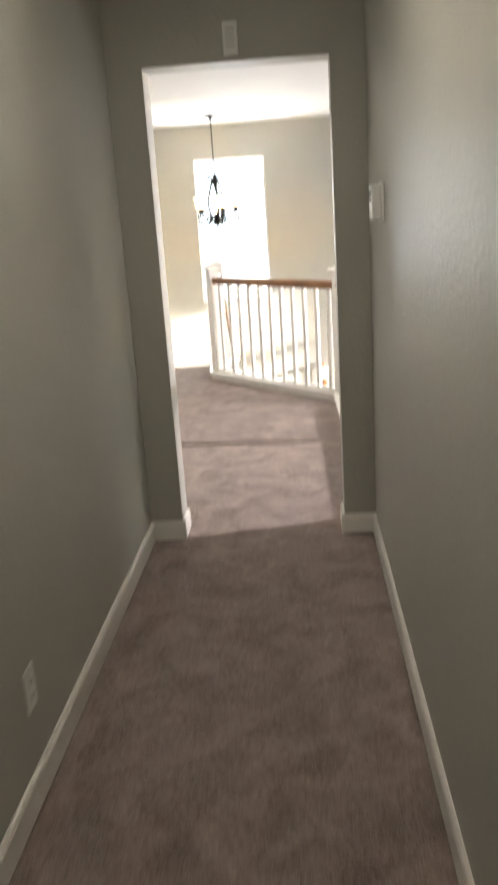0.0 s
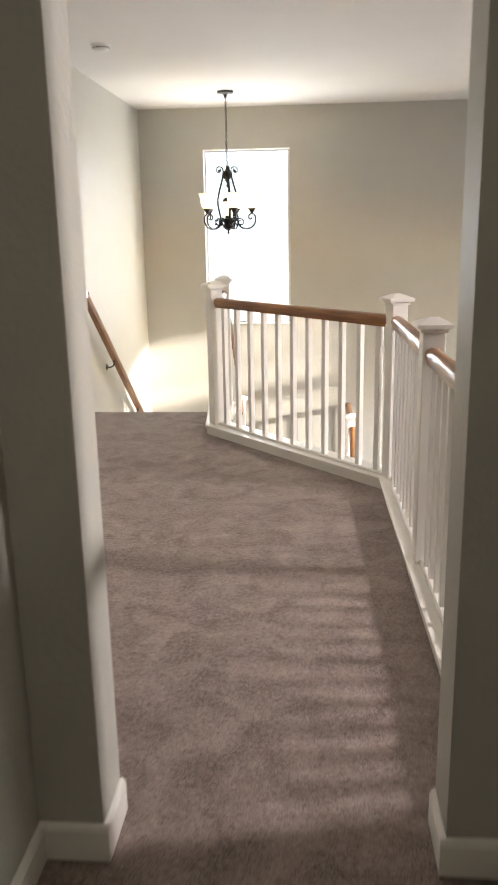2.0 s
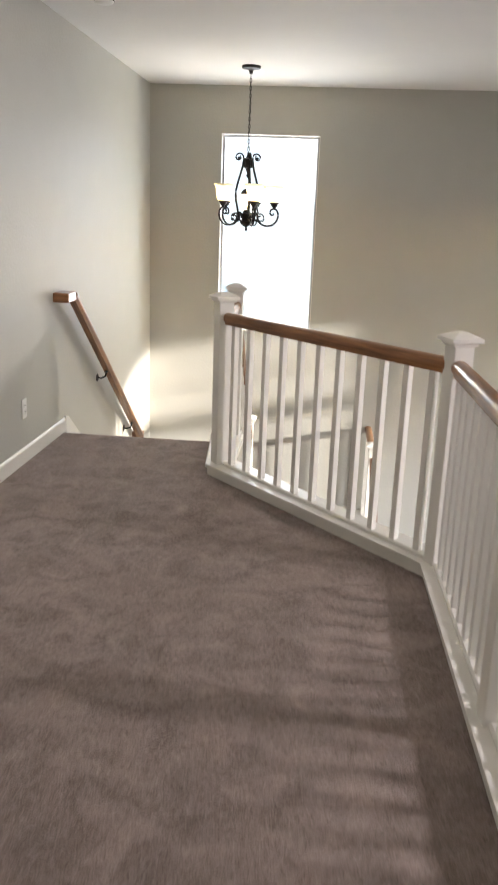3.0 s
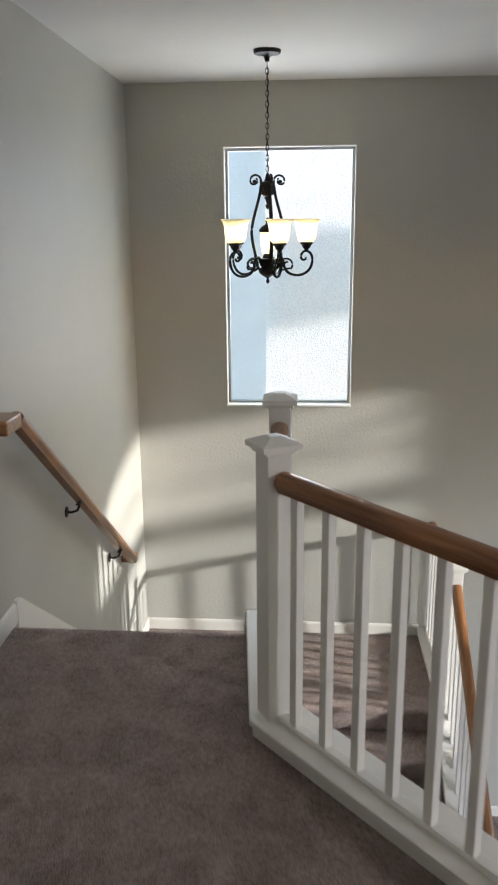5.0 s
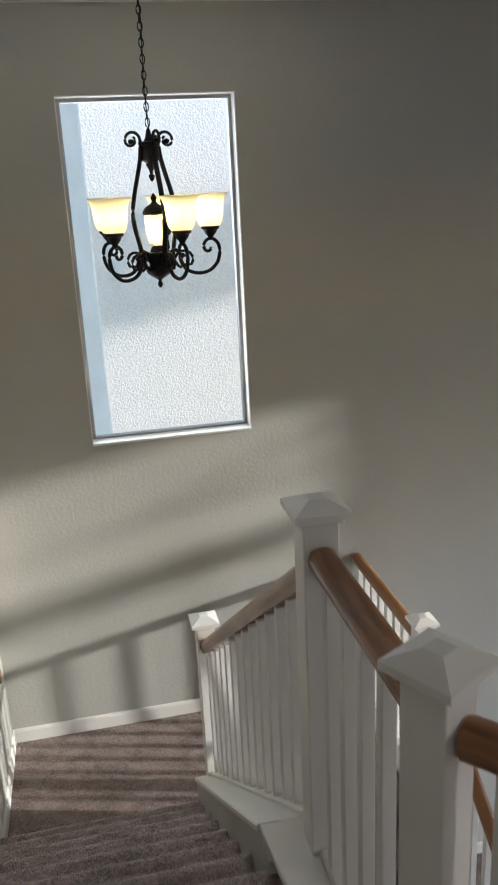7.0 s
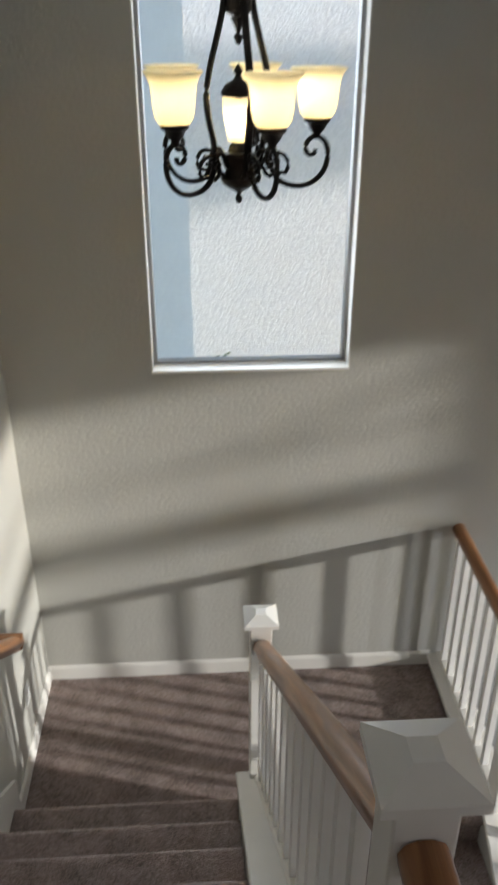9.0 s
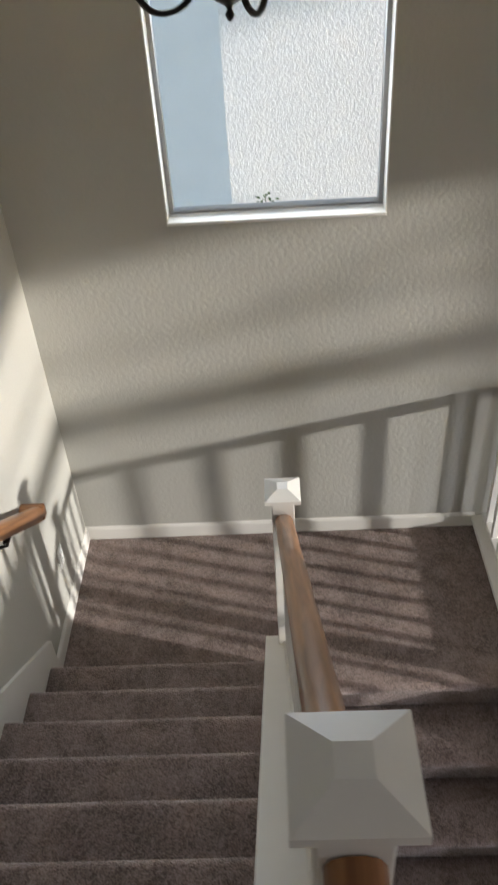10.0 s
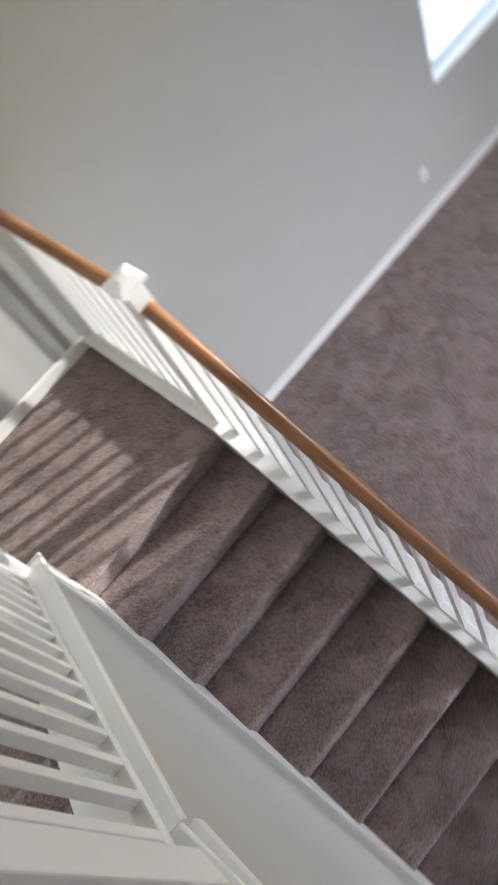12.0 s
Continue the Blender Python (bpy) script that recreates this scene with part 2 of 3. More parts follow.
def swept(profile, a, b, bm=None):
    """A profile of (side, up) pairs carried along the straight line from a to b, kept plumb at its ends. Local x runs along the line."""
    bm = bm or bmesh.new()
    a, b = Vector(a), Vector(b)
    flat = (b - a).to_2d().normalized()
    side = Vector((flat.y, -flat.x, 0))
    ends = [[bm.verts.new(p + side * s + Vector((0, 0, u))) for s, u in profile] for p in (a, b)]
    bm.faces.new(ends[0][::-1])
    bm.faces.new(ends[1])
    for i in range(len(profile)):
        j = (i + 1) % len(profile)
        bm.faces.new((ends[0][i], ends[0][j], ends[1][j], ends[1][i]))
    return bm


# ---- plan ----
CEIL, LOW, MID = 2.605, -3.14, -1.48     # ceiling, lower floor, half landing
EAST, NORTH, SOUTH = 7.7, 11.5, 4.10     # inner faces of the outer walls; SOUTH is the hall side of the door wall
SOUTH_IN = 4.26
FAR_S = -1.0                             # far wall of the open room beside the hall
HALL_W, HALL_E = 1.222, 2.275
DOOR_W, DOOR_E, DOOR_TOP = 1.370, 2.132, 2.057
RISE, GO, NOSE0 = 0.185, 0.2525, 8.7515  # upper flight, eight risers
RISE2, GO2, EDGE2 = 0.18444, 0.273, 10.483  # lower flight, nine risers
SLOPE, SLOPE2 = RISE / GO, RISE2 / GO2
PX, CW, CE = 1.11, 1.015, 1.207         # posts between the flights; faces of the wall between them
RX, RW, RE = 2.228, 2.162, 2.295           # lower open side: posts, faces of the kerb wall
A, B, C, D, E_, F = (1.170, 8.072), (2.268, 6.825), (2.292, 5.70), (1.168, 8.728), (PX, 10.53), (RX, 10.49)

# ---- large structure ----
structure("floor_upper", prism([(0, SOUTH_IN), (DOOR_W, SOUTH_IN), (DOOR_W, SOUTH), (HALL_W, SOUTH), (HALL_W, -6), (HALL_E, -6), (HALL_E, SOUTH), (DOOR_E, SOUTH),
                                (DOOR_E, SOUTH_IN), (2.32, SOUTH_IN), (2.26, 6.87), (1.14, 8.09), (1.10, 8.73), (0, 8.73)], "z", -0.25, 0), CARPET,
          "taupe cut-pile carpet of the upper hall and landing", "carpet")
structure("floor_joists", prism([(0, SOUTH_IN), (2.40, SOUTH_IN), (2.345, 6.90), (1.24, 8.11), (1.225, 8.72), (0, 8.72)], "z", -0.32, -0.03), PAINT,
          "painted underside and edge of the upper floor", "ceiling")
structure("floor_lower", boxes((-0.1, EAST + 0.1, SOUTH_IN, NORTH, LOW - 0.1, LOW), (2.395, EAST + 0.1, FAR_S, SOUTH_IN, LOW - 0.1, LOW)), CARPET, "taupe cut-pile carpet of the room below", "carpet")
structure("ceiling", boxes((-0.2, EAST + 0.2, -6.2, NORTH + 0.2, CEIL, CEIL + 0.15)), CEILING, "white painted ceiling with light texture", "ceiling")
structure("wall_west", boxes((-0.12, 0, SOUTH_IN, NORTH, LOW, CEIL)), PAINT, "greige painted wall with orange-peel texture beside the stairs", "wall")
structure("wall_south", boxes((-0.12, DOOR_W, SOUTH, SOUTH_IN, LOW, CEIL), (DOOR_E, 2.395, SOUTH, SOUTH_IN, LOW, CEIL), (DOOR_W, DOOR_E, SOUTH, SOUTH_IN, DOOR_TOP, CEIL),
                                (DOOR_W, DOOR_E, SOUTH, SOUTH_IN, LOW, -0.03)), PAINT, "greige painted wall with a plain drywall opening to the hall", "wall")
structure("wall_hall_west", boxes((HALL_W - 0.12, HALL_W, -6.1, SOUTH, -0.03, CEIL)), PAINT, "greige painted hall wall", "wall")
structure("wall_far_south", boxes((HALL_E + 0.12, EAST, FAR_S - 0.12, FAR_S, LOW, CEIL)), PAINT, "greige painted far wall of the open room", "wall")
structure("wall_hall_east", boxes((HALL_E, HALL_E + 0.12, -6.1, SOUTH, LOW, CEIL)), PAINT, "greige painted hall wall", "wall")
# unseen end wall, set far back so less light bounces up the hall
structure("wall_hall_end", boxes((HALL_W, HALL_E, -6.1, -6.0, -0.03, CEIL)), PAINT, "unseen greige wall closing the hall, set far back to keep it dim", "wall")

W1 = (0.674, 1.590, 0.366, 2.192)       # stair window: x0, x1, z0, z1
W2 = (5.105, 6.40, -2.157, -0.78)         # lower window in the same wall
N0, N1 = NORTH, NORTH + 0.15
structure("wall_north", boxes((-0.12, W1[0], N0, N1, LOW, CEIL), (W1[0], W1[1], N0, N1, LOW, W1[2]), (W1[0], W1[1], N0, N1, W1[3], CEIL),
                                (W1[1], W2[0], N0, N1, LOW, CEIL), (W2[0], W2[1], N0, N1, LOW, W2[2]), (W2[0], W2[1], N0, N1, W2[3], CEIL), (W2[1], EAST + 0.15, N0, N1, LOW, CEIL)),
          PAINT, "tall greige painted wall with orange-peel texture round the stair window", "wall")

# a tall round-topped window with a wide part below its transom, and a small high window, in the east wall
AY0, AY1, AZ0, AZ1 = 4.85, 5.80, 1.95, 2.45
BY0, BY1, LY0, SILL_B = 7.90, 9.893, 8.50, -0.45
CZ0, CZ1 = -2.60, -0.90
TRANSOM, SPRING = (0.835, 1.0), 1.20
E0, E1 = EAST, EAST + 0.15
# the round head: a wide low ellipse cut off by the jamb
arch_2 = [(BY0, SPRING)] + [(9.36 - 1.46 * math.cos(math.pi * k / 28), SPRING + 0.535 * math.sin(math.pi * k / 28) ** 0.9) for k in range(1, 28) if 9.36 - 1.46 * math.cos(math.pi * k / 28) < BY1]
arch_2 += [(BY1, 1.56)]
bm = boxes((E0, E1, FAR_S, AY0, LOW, CEIL), (E0, E1, AY0, AY1, LOW, CZ0), (E0, E1, AY0, AY1, CZ1, AZ0), (E0, E1, AY0, AY1, AZ1, CEIL), (E0, E1, AY1, BY0, LOW, CEIL), (E0, E1, BY0, BY1, LOW, SILL_B),
           (E0, E1, BY0, LY0, SILL_B, TRANSOM[0]), (E0, E1, BY1, NORTH, LOW, CEIL))
prism(arch_2 + [(BY1, CEIL), (BY0, CEIL)], "x", E0, E1, bm)
structure("wall_east", bm, PAINT, "greige painted outer wall with a round-topped window", "wall")
# unseen wall added outside to block the sun from the high and low windows
structure("sun_block_wall", boxes((E1, E1 + 3.4, AY0 - 0.12, AY0 - 0.01, LOW, CEIL + 0.16)), SMOOTH_STUCCO, "unseen added wall that keeps the sun out of the high and low windows", "wall")

# ---- stairs ----
def step_profile(nose, back, z, h, way):
    """A carpeted step seen from the side, with a rounded nose. way: +1 where the flight goes down towards +y."""
    r = 0.028
    pts = [(back, z)]
    for k in range(6):
        a = math.pi / 2 * k / 5
        pts.append((nose - way * r + way * r * math.sin(a), z - r + r * math.cos(a)))
    pts += [(nose - way * 0.004, z - 0.042), (nose - way * 0.024, z - 0.056), (nose - way * 0.030, z - h), (back, z - h)]
    return pts


upper_stairs = empty("stairs_upper", pose(0, 0, 0), "upper flight of carpeted stairs down to the half landing", "stairs", kind="structure")
for i in range(1, 8):
    z, nose = -RISE * (8 - i), NOSE0 + GO * (8 - i)
    part("step", prism(step_profile(nose, nose - GO - 0.03, z, RISE, 1), "x", 0.004, CW - 0.002), CARPET, upper_stairs, smooth=True)
part("step", prism(step_profile(NOSE0, NOSE0 - 0.06, 0.001, RISE, 1), "x", 0.004, CW - 0.002), CARPET, upper_stairs, smooth=True)
part("carriage", prism([(NOSE0 - 0.03, -0.33), (NOSE0 - 0.03, -RISE), (NOSE0 + 7 * GO - 0.05, MID), (NOSE0 + 7 * GO - 0.3, MID)], "x", 0.02, CW - 0.01), PAINT, upper_stairs)
structure("half_landing", prism(step_profile(EDGE2 - 0.02, NORTH, MID, RISE2, -1), "x", 0, RW), CARPET, "carpeted half landing under the stair window", "landing", smooth=True)
lower_stairs = empty("stairs_lower", pose(0, 0, 0), "lower flight of carpeted stairs", "stairs", kind="structure")
for j in range(1, 9):
    z, nose = MID - RISE2 * j, EDGE2 - 0.02 - GO2 * j
    part("step", prism(step_profile(nose, nose + GO2 + 0.03, z, RISE2, -1), "x", CE + 0.002, RW - 0.002), CARPET, lower_stairs, smooth=True)
part("carriage", prism([(EDGE2, MID - RISE2 - 0.03), (EDGE2, MID - 0.5), (EDGE2 - 6.6 * GO2, LOW), (EDGE2 - 7.6 * GO2, LOW)], "x", CE + 0.02, RW - 0.02), PAINT, lower_stairs)

# wall between the flights, with a sloping cap
y_top, y_end_cap = 8.83, 10.59
cap_z = lambda y: 0.066 - SLOPE * (y - y_top)
structure("wall_between_flights", prism([(8.2, LOW), (10.575, LOW), (10.575, cap_z(10.575) - 0.024), (y_top, 0.042), (8.72, 0.042), (8.72, -0.33), (8.2, -0.33)], "x", CW, CE), PAINT,
          "white painted wall between the two flights", "wall")
# ---- kerbs and railings ----
CAP = [(-0.108, 0.0), (0.108, 0.0), (0.108, 0.018), (0.103, 0.024), (-0.103, 0.024), (-0.108, 0.018)]
CAP2 = [(-0.082, 0.0), (0.082, 0.0), (0.082, 0.018), (0.077, 0.024), (-0.077, 0.024), (-0.082, 0.018)]
RAIL = [(-0.022, 0.0), (0.022, 0.0), (0.024, 0.012), (0.032, 0.022), (0.034, 0.04), (0.026, 0.056), (0.010, 0.064), (-0.010, 0.064), (-0.026, 0.056), (-0.034, 0.04), (-0.032, 0.022), (-0.024, 0.012)]


SHOE = [(-0.024, 0.0), (0.024, 0.0), (0.024, 0.010), (0.017, 0.016), (-0.017, 0.016), (-0.024, 0.010)]


def newel(x, y, z0, top, turn=0.0):
    """A square post with a stepped neck and a pyramid cap; top is the cap's point."""
    w, h = 0.043, top - z0
    ob = empty("newel_post", pose(x, y, z0, 0, 0, turn), "white painted square newel post with a pyramid cap", "newel post", "newel posts of the stair railing")
    part("post", boxes((-w, w, -w, w, 0, h - 0.056), bevel=0.004), TRIM, ob)
    bm = boxes((-w - 0.010, w + 0.010, -w - 0.010, w + 0.010, h - 0.068, h - 0.052), bevel=0.004)
    c = 0.067
    lo = [bm.verts.new((sx * c, sy * c, h - 0.052)) for sx, sy in ((-1, -1), (1, -1), (1, 1), (-1, 1))]
    mi = [bm.verts.new((sx * c, sy * c, h - 0.036)) for sx, sy in ((-1, -1), (1, -1), (1, 1), (-1, 1))]
    hi = [bm.verts.new((sx * 0.020, sy * 0.020, h - 0.014)) for sx, sy in ((-1, -1), (1, -1), (1, 1), (-1, 1))]
    bm.faces.new(lo[::-1]), bm.faces.new(hi)
    for p, q in ((lo, mi), (mi, hi)):
        for i in range(4):
            bm.faces.new((p[i], p[(i + 1) % 4], q[(i + 1) % 4], q[i]))
    part("cap", bm, TRIM, ob)
    return ob


def railing(name, a, b, base_a, base_b, top_a, top_b, count, label, gap_a=0.045, gap_b=0.045):
    """Kerb cap, square balusters and an oak rail between two posts at a and b (plan); heights of the cap's underside and of the rail's top at both ends."""
    a, b = Vector(a), Vector(b)
    way, length = (b - a).normalized(), (b - a).length
    ob = empty(name, pose(a.x, a.y, base_a), label, "railing", "stair railings")
    inv = Matrix.Translation((-a.x, -a.y, -base_a))

    def height(d, p, q):
        return p + (q - p) * d / length
    s0, s1 = gap_a, length - gap_b
    turn = math.atan2(way.y, way.x)
    pa, pb = a + way * s0, a + way * s1
    ta, tb = height(s0, top_a, top_b) - 0.064, height(s1, top_a, top_b) - 0.064
    run, tilt = math.hypot(s1 - s0, tb - ta), math.atan2(tb - ta, s1 - s0)
    grade = Matrix.Rotation(turn, 4, "Z") @ Matrix.Rotation(-tilt, 4, "Y")
    ease = 0.012 if abs(tilt) > 0.1 else 0.0
    rail = part("handrail", swept(RAIL, (-ease, 0, 0), (run + ease, 0, 0)), OAK, ob, "stained oak handrail", smooth=True)
    rail.matrix_local = inv @ Matrix.Translation((pa.x, pa.y, ta)) @ grade
    ca, cb = height(s0, base_a, base_b) + 0.022, height(s1, base_a, base_b) + 0.022
    shoe = part("shoe_rail", swept(SHOE, (0, 0, 0), (math.hypot(s1 - s0, cb - ca), 0, 0)), TRIM, ob)
    shoe.matrix_local = inv @ Matrix.Translation((pa.x, pa.y, ca)) @ Matrix.Rotation(turn, 4, "Z") @ Matrix.Rotation(-math.atan2(cb - ca, s1 - s0), 4, "Y")
    me = None
    for i in range(count):
        d = s0 + (s1 - s0) * (i + 0.5) / count
        p = a + way * d
        z0, z1 = height(d, base_a, base_b) + 0.02, height(d, top_a, top_b) - 0.058
        if me is None:
            bm = boxes((-0.0155, 0.0155, -0.0155, 0.0155, 0, z1 - z0), bevel=0.0025)
            me = mesh_of("baluster", bm, TRIM)
        bal = new("baluster", me)
        bal.parent = ob
        bal.matrix_local = inv @ Matrix.Translation((p.x, p.y, z0)) @ Matrix.Rotation(turn, 4, "Z")
    return ob


TOP, RTOP = 1.063, 0.940
newel(*A, 0.06, TOP, 30)
newel(*B, 0.06, TOP, 20)
newel(*C, 0.06, TOP, 2)
newel(*D, 0.06, TOP)
newel(*E_, cap_z(10.574), -0.228)
newel(*F, MID + 0.06, -0.40)
KERB = 0.045
# kerb faces under the caps
bm = bmesh.new()
prism([(2.255, SOUTH_IN), (2.395, SOUTH_IN), (2.345, 6.895), (1.24, 8.11), (1.235, 8.82), (1.095, 8.82), (1.10, 8.03), (2.212, 6.81)], "z", 0.0, KERB, bm)
structure("kerb", bm, TRIM, "white painted kerb along the landing edge", "trim")
bm = prism([(2.243, SOUTH_IN), (2.407, SOUTH_IN), (2.357, 6.90), (1.252, 8.12), (1.215, 8.83), (1.015, 8.83), (1.088, 8.025), (2.20, 6.805)], "z", KERB, 0.066)
bmesh.ops.bevel(bm, geom=[e for e in bm.edges if all(v.co.z > 0.06 for v in e.verts)], offset=0.006, segments=2, affect="EDGES", profile=0.5)
structure("kerb_cap", bm, TRIM, "white painted board on the landing kerb", "trim")
railing("railing", (2.322, SOUTH_IN), C, 0.045, 0.045, RTOP, RTOP, 12, "white balusters with an oak handrail on the landing", gap_a=0.0)
railing("railing", C, B, 0.045, 0.045, RTOP, RTOP, 9, "white balusters with an oak handrail on the landing")
railing("railing", B, A, 0.045, 0.045, RTOP, RTOP, 11, "white balusters with an oak handrail on the diagonal landing edge")
railing("railing", A, D, 0.045, 0.045, RTOP, RTOP, 5, "white balusters with an oak handrail beside the stair head")
# sloping railing between the flights
structure("sloping_cap", swept(CAP, (PX + 0.006, y_top, cap_z(y_top) - 0.024), (PX + 0.006, y_end_cap, cap_z(y_end_cap) - 0.024)), TRIM, "white painted sloping board on the wall between the flights", "trim")
railing("stair_railing", D, E_, cap_z(D[1]) - 0.02, cap_z(E_[1]) - 0.02, 0.895, -0.395, 14, "white balusters with a sloping oak handrail between the flights")
# lower open side
structure("wall_under_lower_flight", prism([(NORTH, LOW), (NORTH, MID + 0.045), (10.48, MID + 0.045), (EDGE2 - 8.6 * GO2, MID + 0.045 - 8.6 * RISE2 + 0.002), (EDGE2 - 8.6 * GO2, LOW)], "x", RW, RE), PAINT,
          "painted wall carrying the open side of the lower flight", "wall")
y_end = EDGE2 - 8.6 * GO2
z_end = MID + 0.045 - SLOPE2 * (10.48 - y_end)
structure("lower_kerb_cap", swept(CAP2, (RX, NORTH, MID + 0.045), (RX, 10.48, MID + 0.045)), TRIM, "white painted board on the half landing's kerb", "trim")
structure("lower_sloping_cap", swept(CAP2, (RX, 10.48, MID + 0.045), (RX, y_end, z_end)), TRIM, "white painted sloping board beside the lower flight", "trim")
railing("landing_railing", (RX, NORTH), F, MID + 0.045, MID + 0.045, -0.522, -0.522, 8, "white balusters with a short oak handrail on the half landing", gap_a=0.0)
railing("lower_stair_railing", F, (RX, y_end), MID + 0.03, z_end, -0.50, z_end + 0.90, 18, "white balusters with a sloping oak handrail beside the lower flight", gap_b=0.0)
newel(RX, y_end - 0.05, LOW, z_end + 1.1)

# ---- skirting ----
BASE = [(0.0, 0.0), (0.014, 0.0), (0.014, 0.076), (0.010, 0.086), (0.004, 0.092), (0.0, 0.092)]


def skirting(name, rows, label="white painted baseboard"):
    """Rows of two plan points and a height; the board stands to the right of the way from the first to the second."""
    bm = bmesh.new()
    for (x0, y0), (x1, y1), z in rows:
        swept(BASE, (x0, y0, z), (x1, y1, z), bm)
    return structure(name, bm, TRIM, label, "baseboard")


skirting("baseboard_landing", [((0, SOUTH_IN), (0, 8.78), 0)])
skirting("baseboard_half_landing", [((0, 10.60), (0, NORTH), MID), ((0.0, NORTH), (RW, NORTH), MID)])
skirting("baseboard_lower_room", [((RE, NORTH), (EAST, NORTH), LOW), ((EAST, NORTH), (EAST, FAR_S), LOW)])
skirting("baseboard_hall_west", [((HALL_W, -6), (HALL_W, SOUTH), 0), ((HALL_W, SOUTH), (DOOR_W + 0.014, SOUTH), 0), ((DOOR_W, SOUTH), (DOOR_W, SOUTH_IN), 0)])
skirting("baseboard_hall_east", [((HALL_E, SOUTH), (HALL_E, -6), 0), ((DOOR_E - 0.014, SOUTH), (HALL_E, SOUTH), 0), ((DOOR_E, SOUTH_IN), (DOOR_E, SOUTH), 0)])
line = lambda y, up: up - SLOPE * (y - NOSE0)
structure("stair_skirt", prism([(8.78, -0.05), (8.78, 0.105), (8.83, 0.095), (10.60, line(10.60, 0.135)), (10.60, MID), (10.4, MID)], "x", 0.0, 0.018), TRIM, "white painted skirt board along the stair wall", "baseboard")
line2 = lambda y, up: MID + up - SLOPE2 * (EDGE2 - y)
structure("lower_skirt", prism([(10.48, MID - 0.3), (10.48, line2(10.48, 0.09)), (8.2, line2(8.2, 0.09)), (8.2, line2(8.2, -0.3))], "x", CE, CE + 0.012), TRIM, "white painted skirt board along the lower flight", "baseboard")

# ---- windows ----
def window(name, x0, x1, z0, z1, label):
    ob = empty(name, pose((x0 + x1) / 2, NORTH, z0), label, "window", kind="structure")
    inv = Matrix.Translation((-(x0 + x1) / 2, -NORTH, -z0))

    def put(nm, bm, mat, lab=""):
        o = part(nm, bm, mat, ob, lab)
        o.matrix_local = inv
        return o
    y0, y1 = NORTH + 0.085, NORTH + 0.135
    w = 0.024
    put("window_frame", boxes((x0, x0 + w, y0, y1, z0, z1), (x1 - w, x1, y0, y1, z0, z1), (x0 + w, x1 - w, y0, y1, z0, z0 + w), (x0 + w, x1 - w, y0, y1, z1 - w, z1)), VINYL)
    t = 0.006
    put("window_lining", boxes((x0, x0 + t, NORTH - 0.001, y0, z0, z1), (x1 - t, x1, NORTH - 0.001, y0, z0, z1), (x0 + t, x1 - t, NORTH - 0.001, y0, z1 - t, z1)), TRIM)
    put("window_sill", boxes((x0 + 0.002, x1 - 0.002, NORTH - 0.012, y0, z0 + 0.001, z0 + 0.016), bevel=0.004), TRIM)
    g = put("pane", boxes((x0 + w - 0.005, x1 - w + 0.005, NORTH + 0.108, NORTH + 0.112, z0 + w - 0.005, z1 - w + 0.005)), GLASS)
    g.visible_shadow = False
    return ob


window("window_1", *W1, "tall fixed stair window in a plain white frame")
window("window_2", *W2, "low window of the room below in a white frame")
# frames of the east windows
ob = empty("window_3", pose(EAST, (BY0 + BY1) / 2, SILL_B), "tall round-topped window with fan glazing bars in a white frame", "window", kind="structure")
inv = Matrix.Translation((-EAST, -(BY0 + BY1) / 2, -SILL_B))
for nm, bm in (("transom", boxes((E0 + 0.03, E0 + 0.12, BY0, BY1, *TRANSOM))), ("glazing_bar", boxes((E0 + 0.065, E0 + 0.09, BY0, BY1, 1.278, 1.302))),
               ("glazing_bar", prism([(9.548, 1.30), (9.568, 1.28), (9.893, 1.56), (9.893, 1.588)], "x", E0 + 0.065, E0 + 0.09)),
               ("window_sill", boxes((E0 - 0.02, E0 + 0.14, LY0 + 0.002, BY1 - 0.002, SILL_B + 0.001, SILL_B + 0.02)))):
    part(nm, bm, TRIM, ob).matrix_local = inv
ob = empty("window_5", pose(EAST, (AY0 + AY1) / 2, CZ0), "low window in a white frame", "window", kind="structure")
part("window_frame", boxes((E0 + 0.07, E0 + 0.11, AY0, AY1, CZ0, CZ0 + 0.03), (E0 + 0.07, E0 + 0.11, AY0, AY1, CZ1 - 0.03, CZ1)), TRIM, ob).matrix_local = Matrix.Translation((-EAST, -(AY0 + AY1) / 2, -CZ0))
ob = empty("window_4", pose(EAST, (AY0 + AY1) / 2, AZ0), "small high window in a white frame", "window", kind="structure")
part("window_frame", boxes((E0 + 0.07, E0 + 0.11, AY0, AY1, AZ0, AZ0 + 0.03), (E0 + 0.07, E0 + 0.11, AY0, AY1, AZ1 - 0.03, AZ1)), TRIM, ob).matrix_local = Matrix.Translation((-EAST, -(AY0 + AY1) / 2, -AZ0))

# ---- outside ----
structure("ground", boxes((-400, 400, -400, 400, LOW - 0.25, LOW - 0.12)), EARTH, "dry bare ground round the houses", "ground")
structure("pavement", boxes((-6, 18, NORTH + 0.2, 13.80, LOW - 0.125, LOW - 0.10)), CONCRETE, "pale concrete side yard between the houses", "pavement")
# roof is unseen; its east eave is drawn out to block the sun
structure("roof", boxes((-0.7, 11.4, -6.8, 11.95, CEIL + 0.16, CEIL + 0.40)), SMOOTH_STUCCO, "unseen flat roof with its east eave lengthened to block the sun", "roof")
house = empty("neighbour_house", pose(0, 0, 0), "pale rough-stuccoed neighbouring house wall close outside the stair window", "house")
part("wall", boxes((0.841, 3.6, 13.808, 18, LOW - 0.13, 6.2)), STUCCO, house, "rough pale stucco wall in the sun")
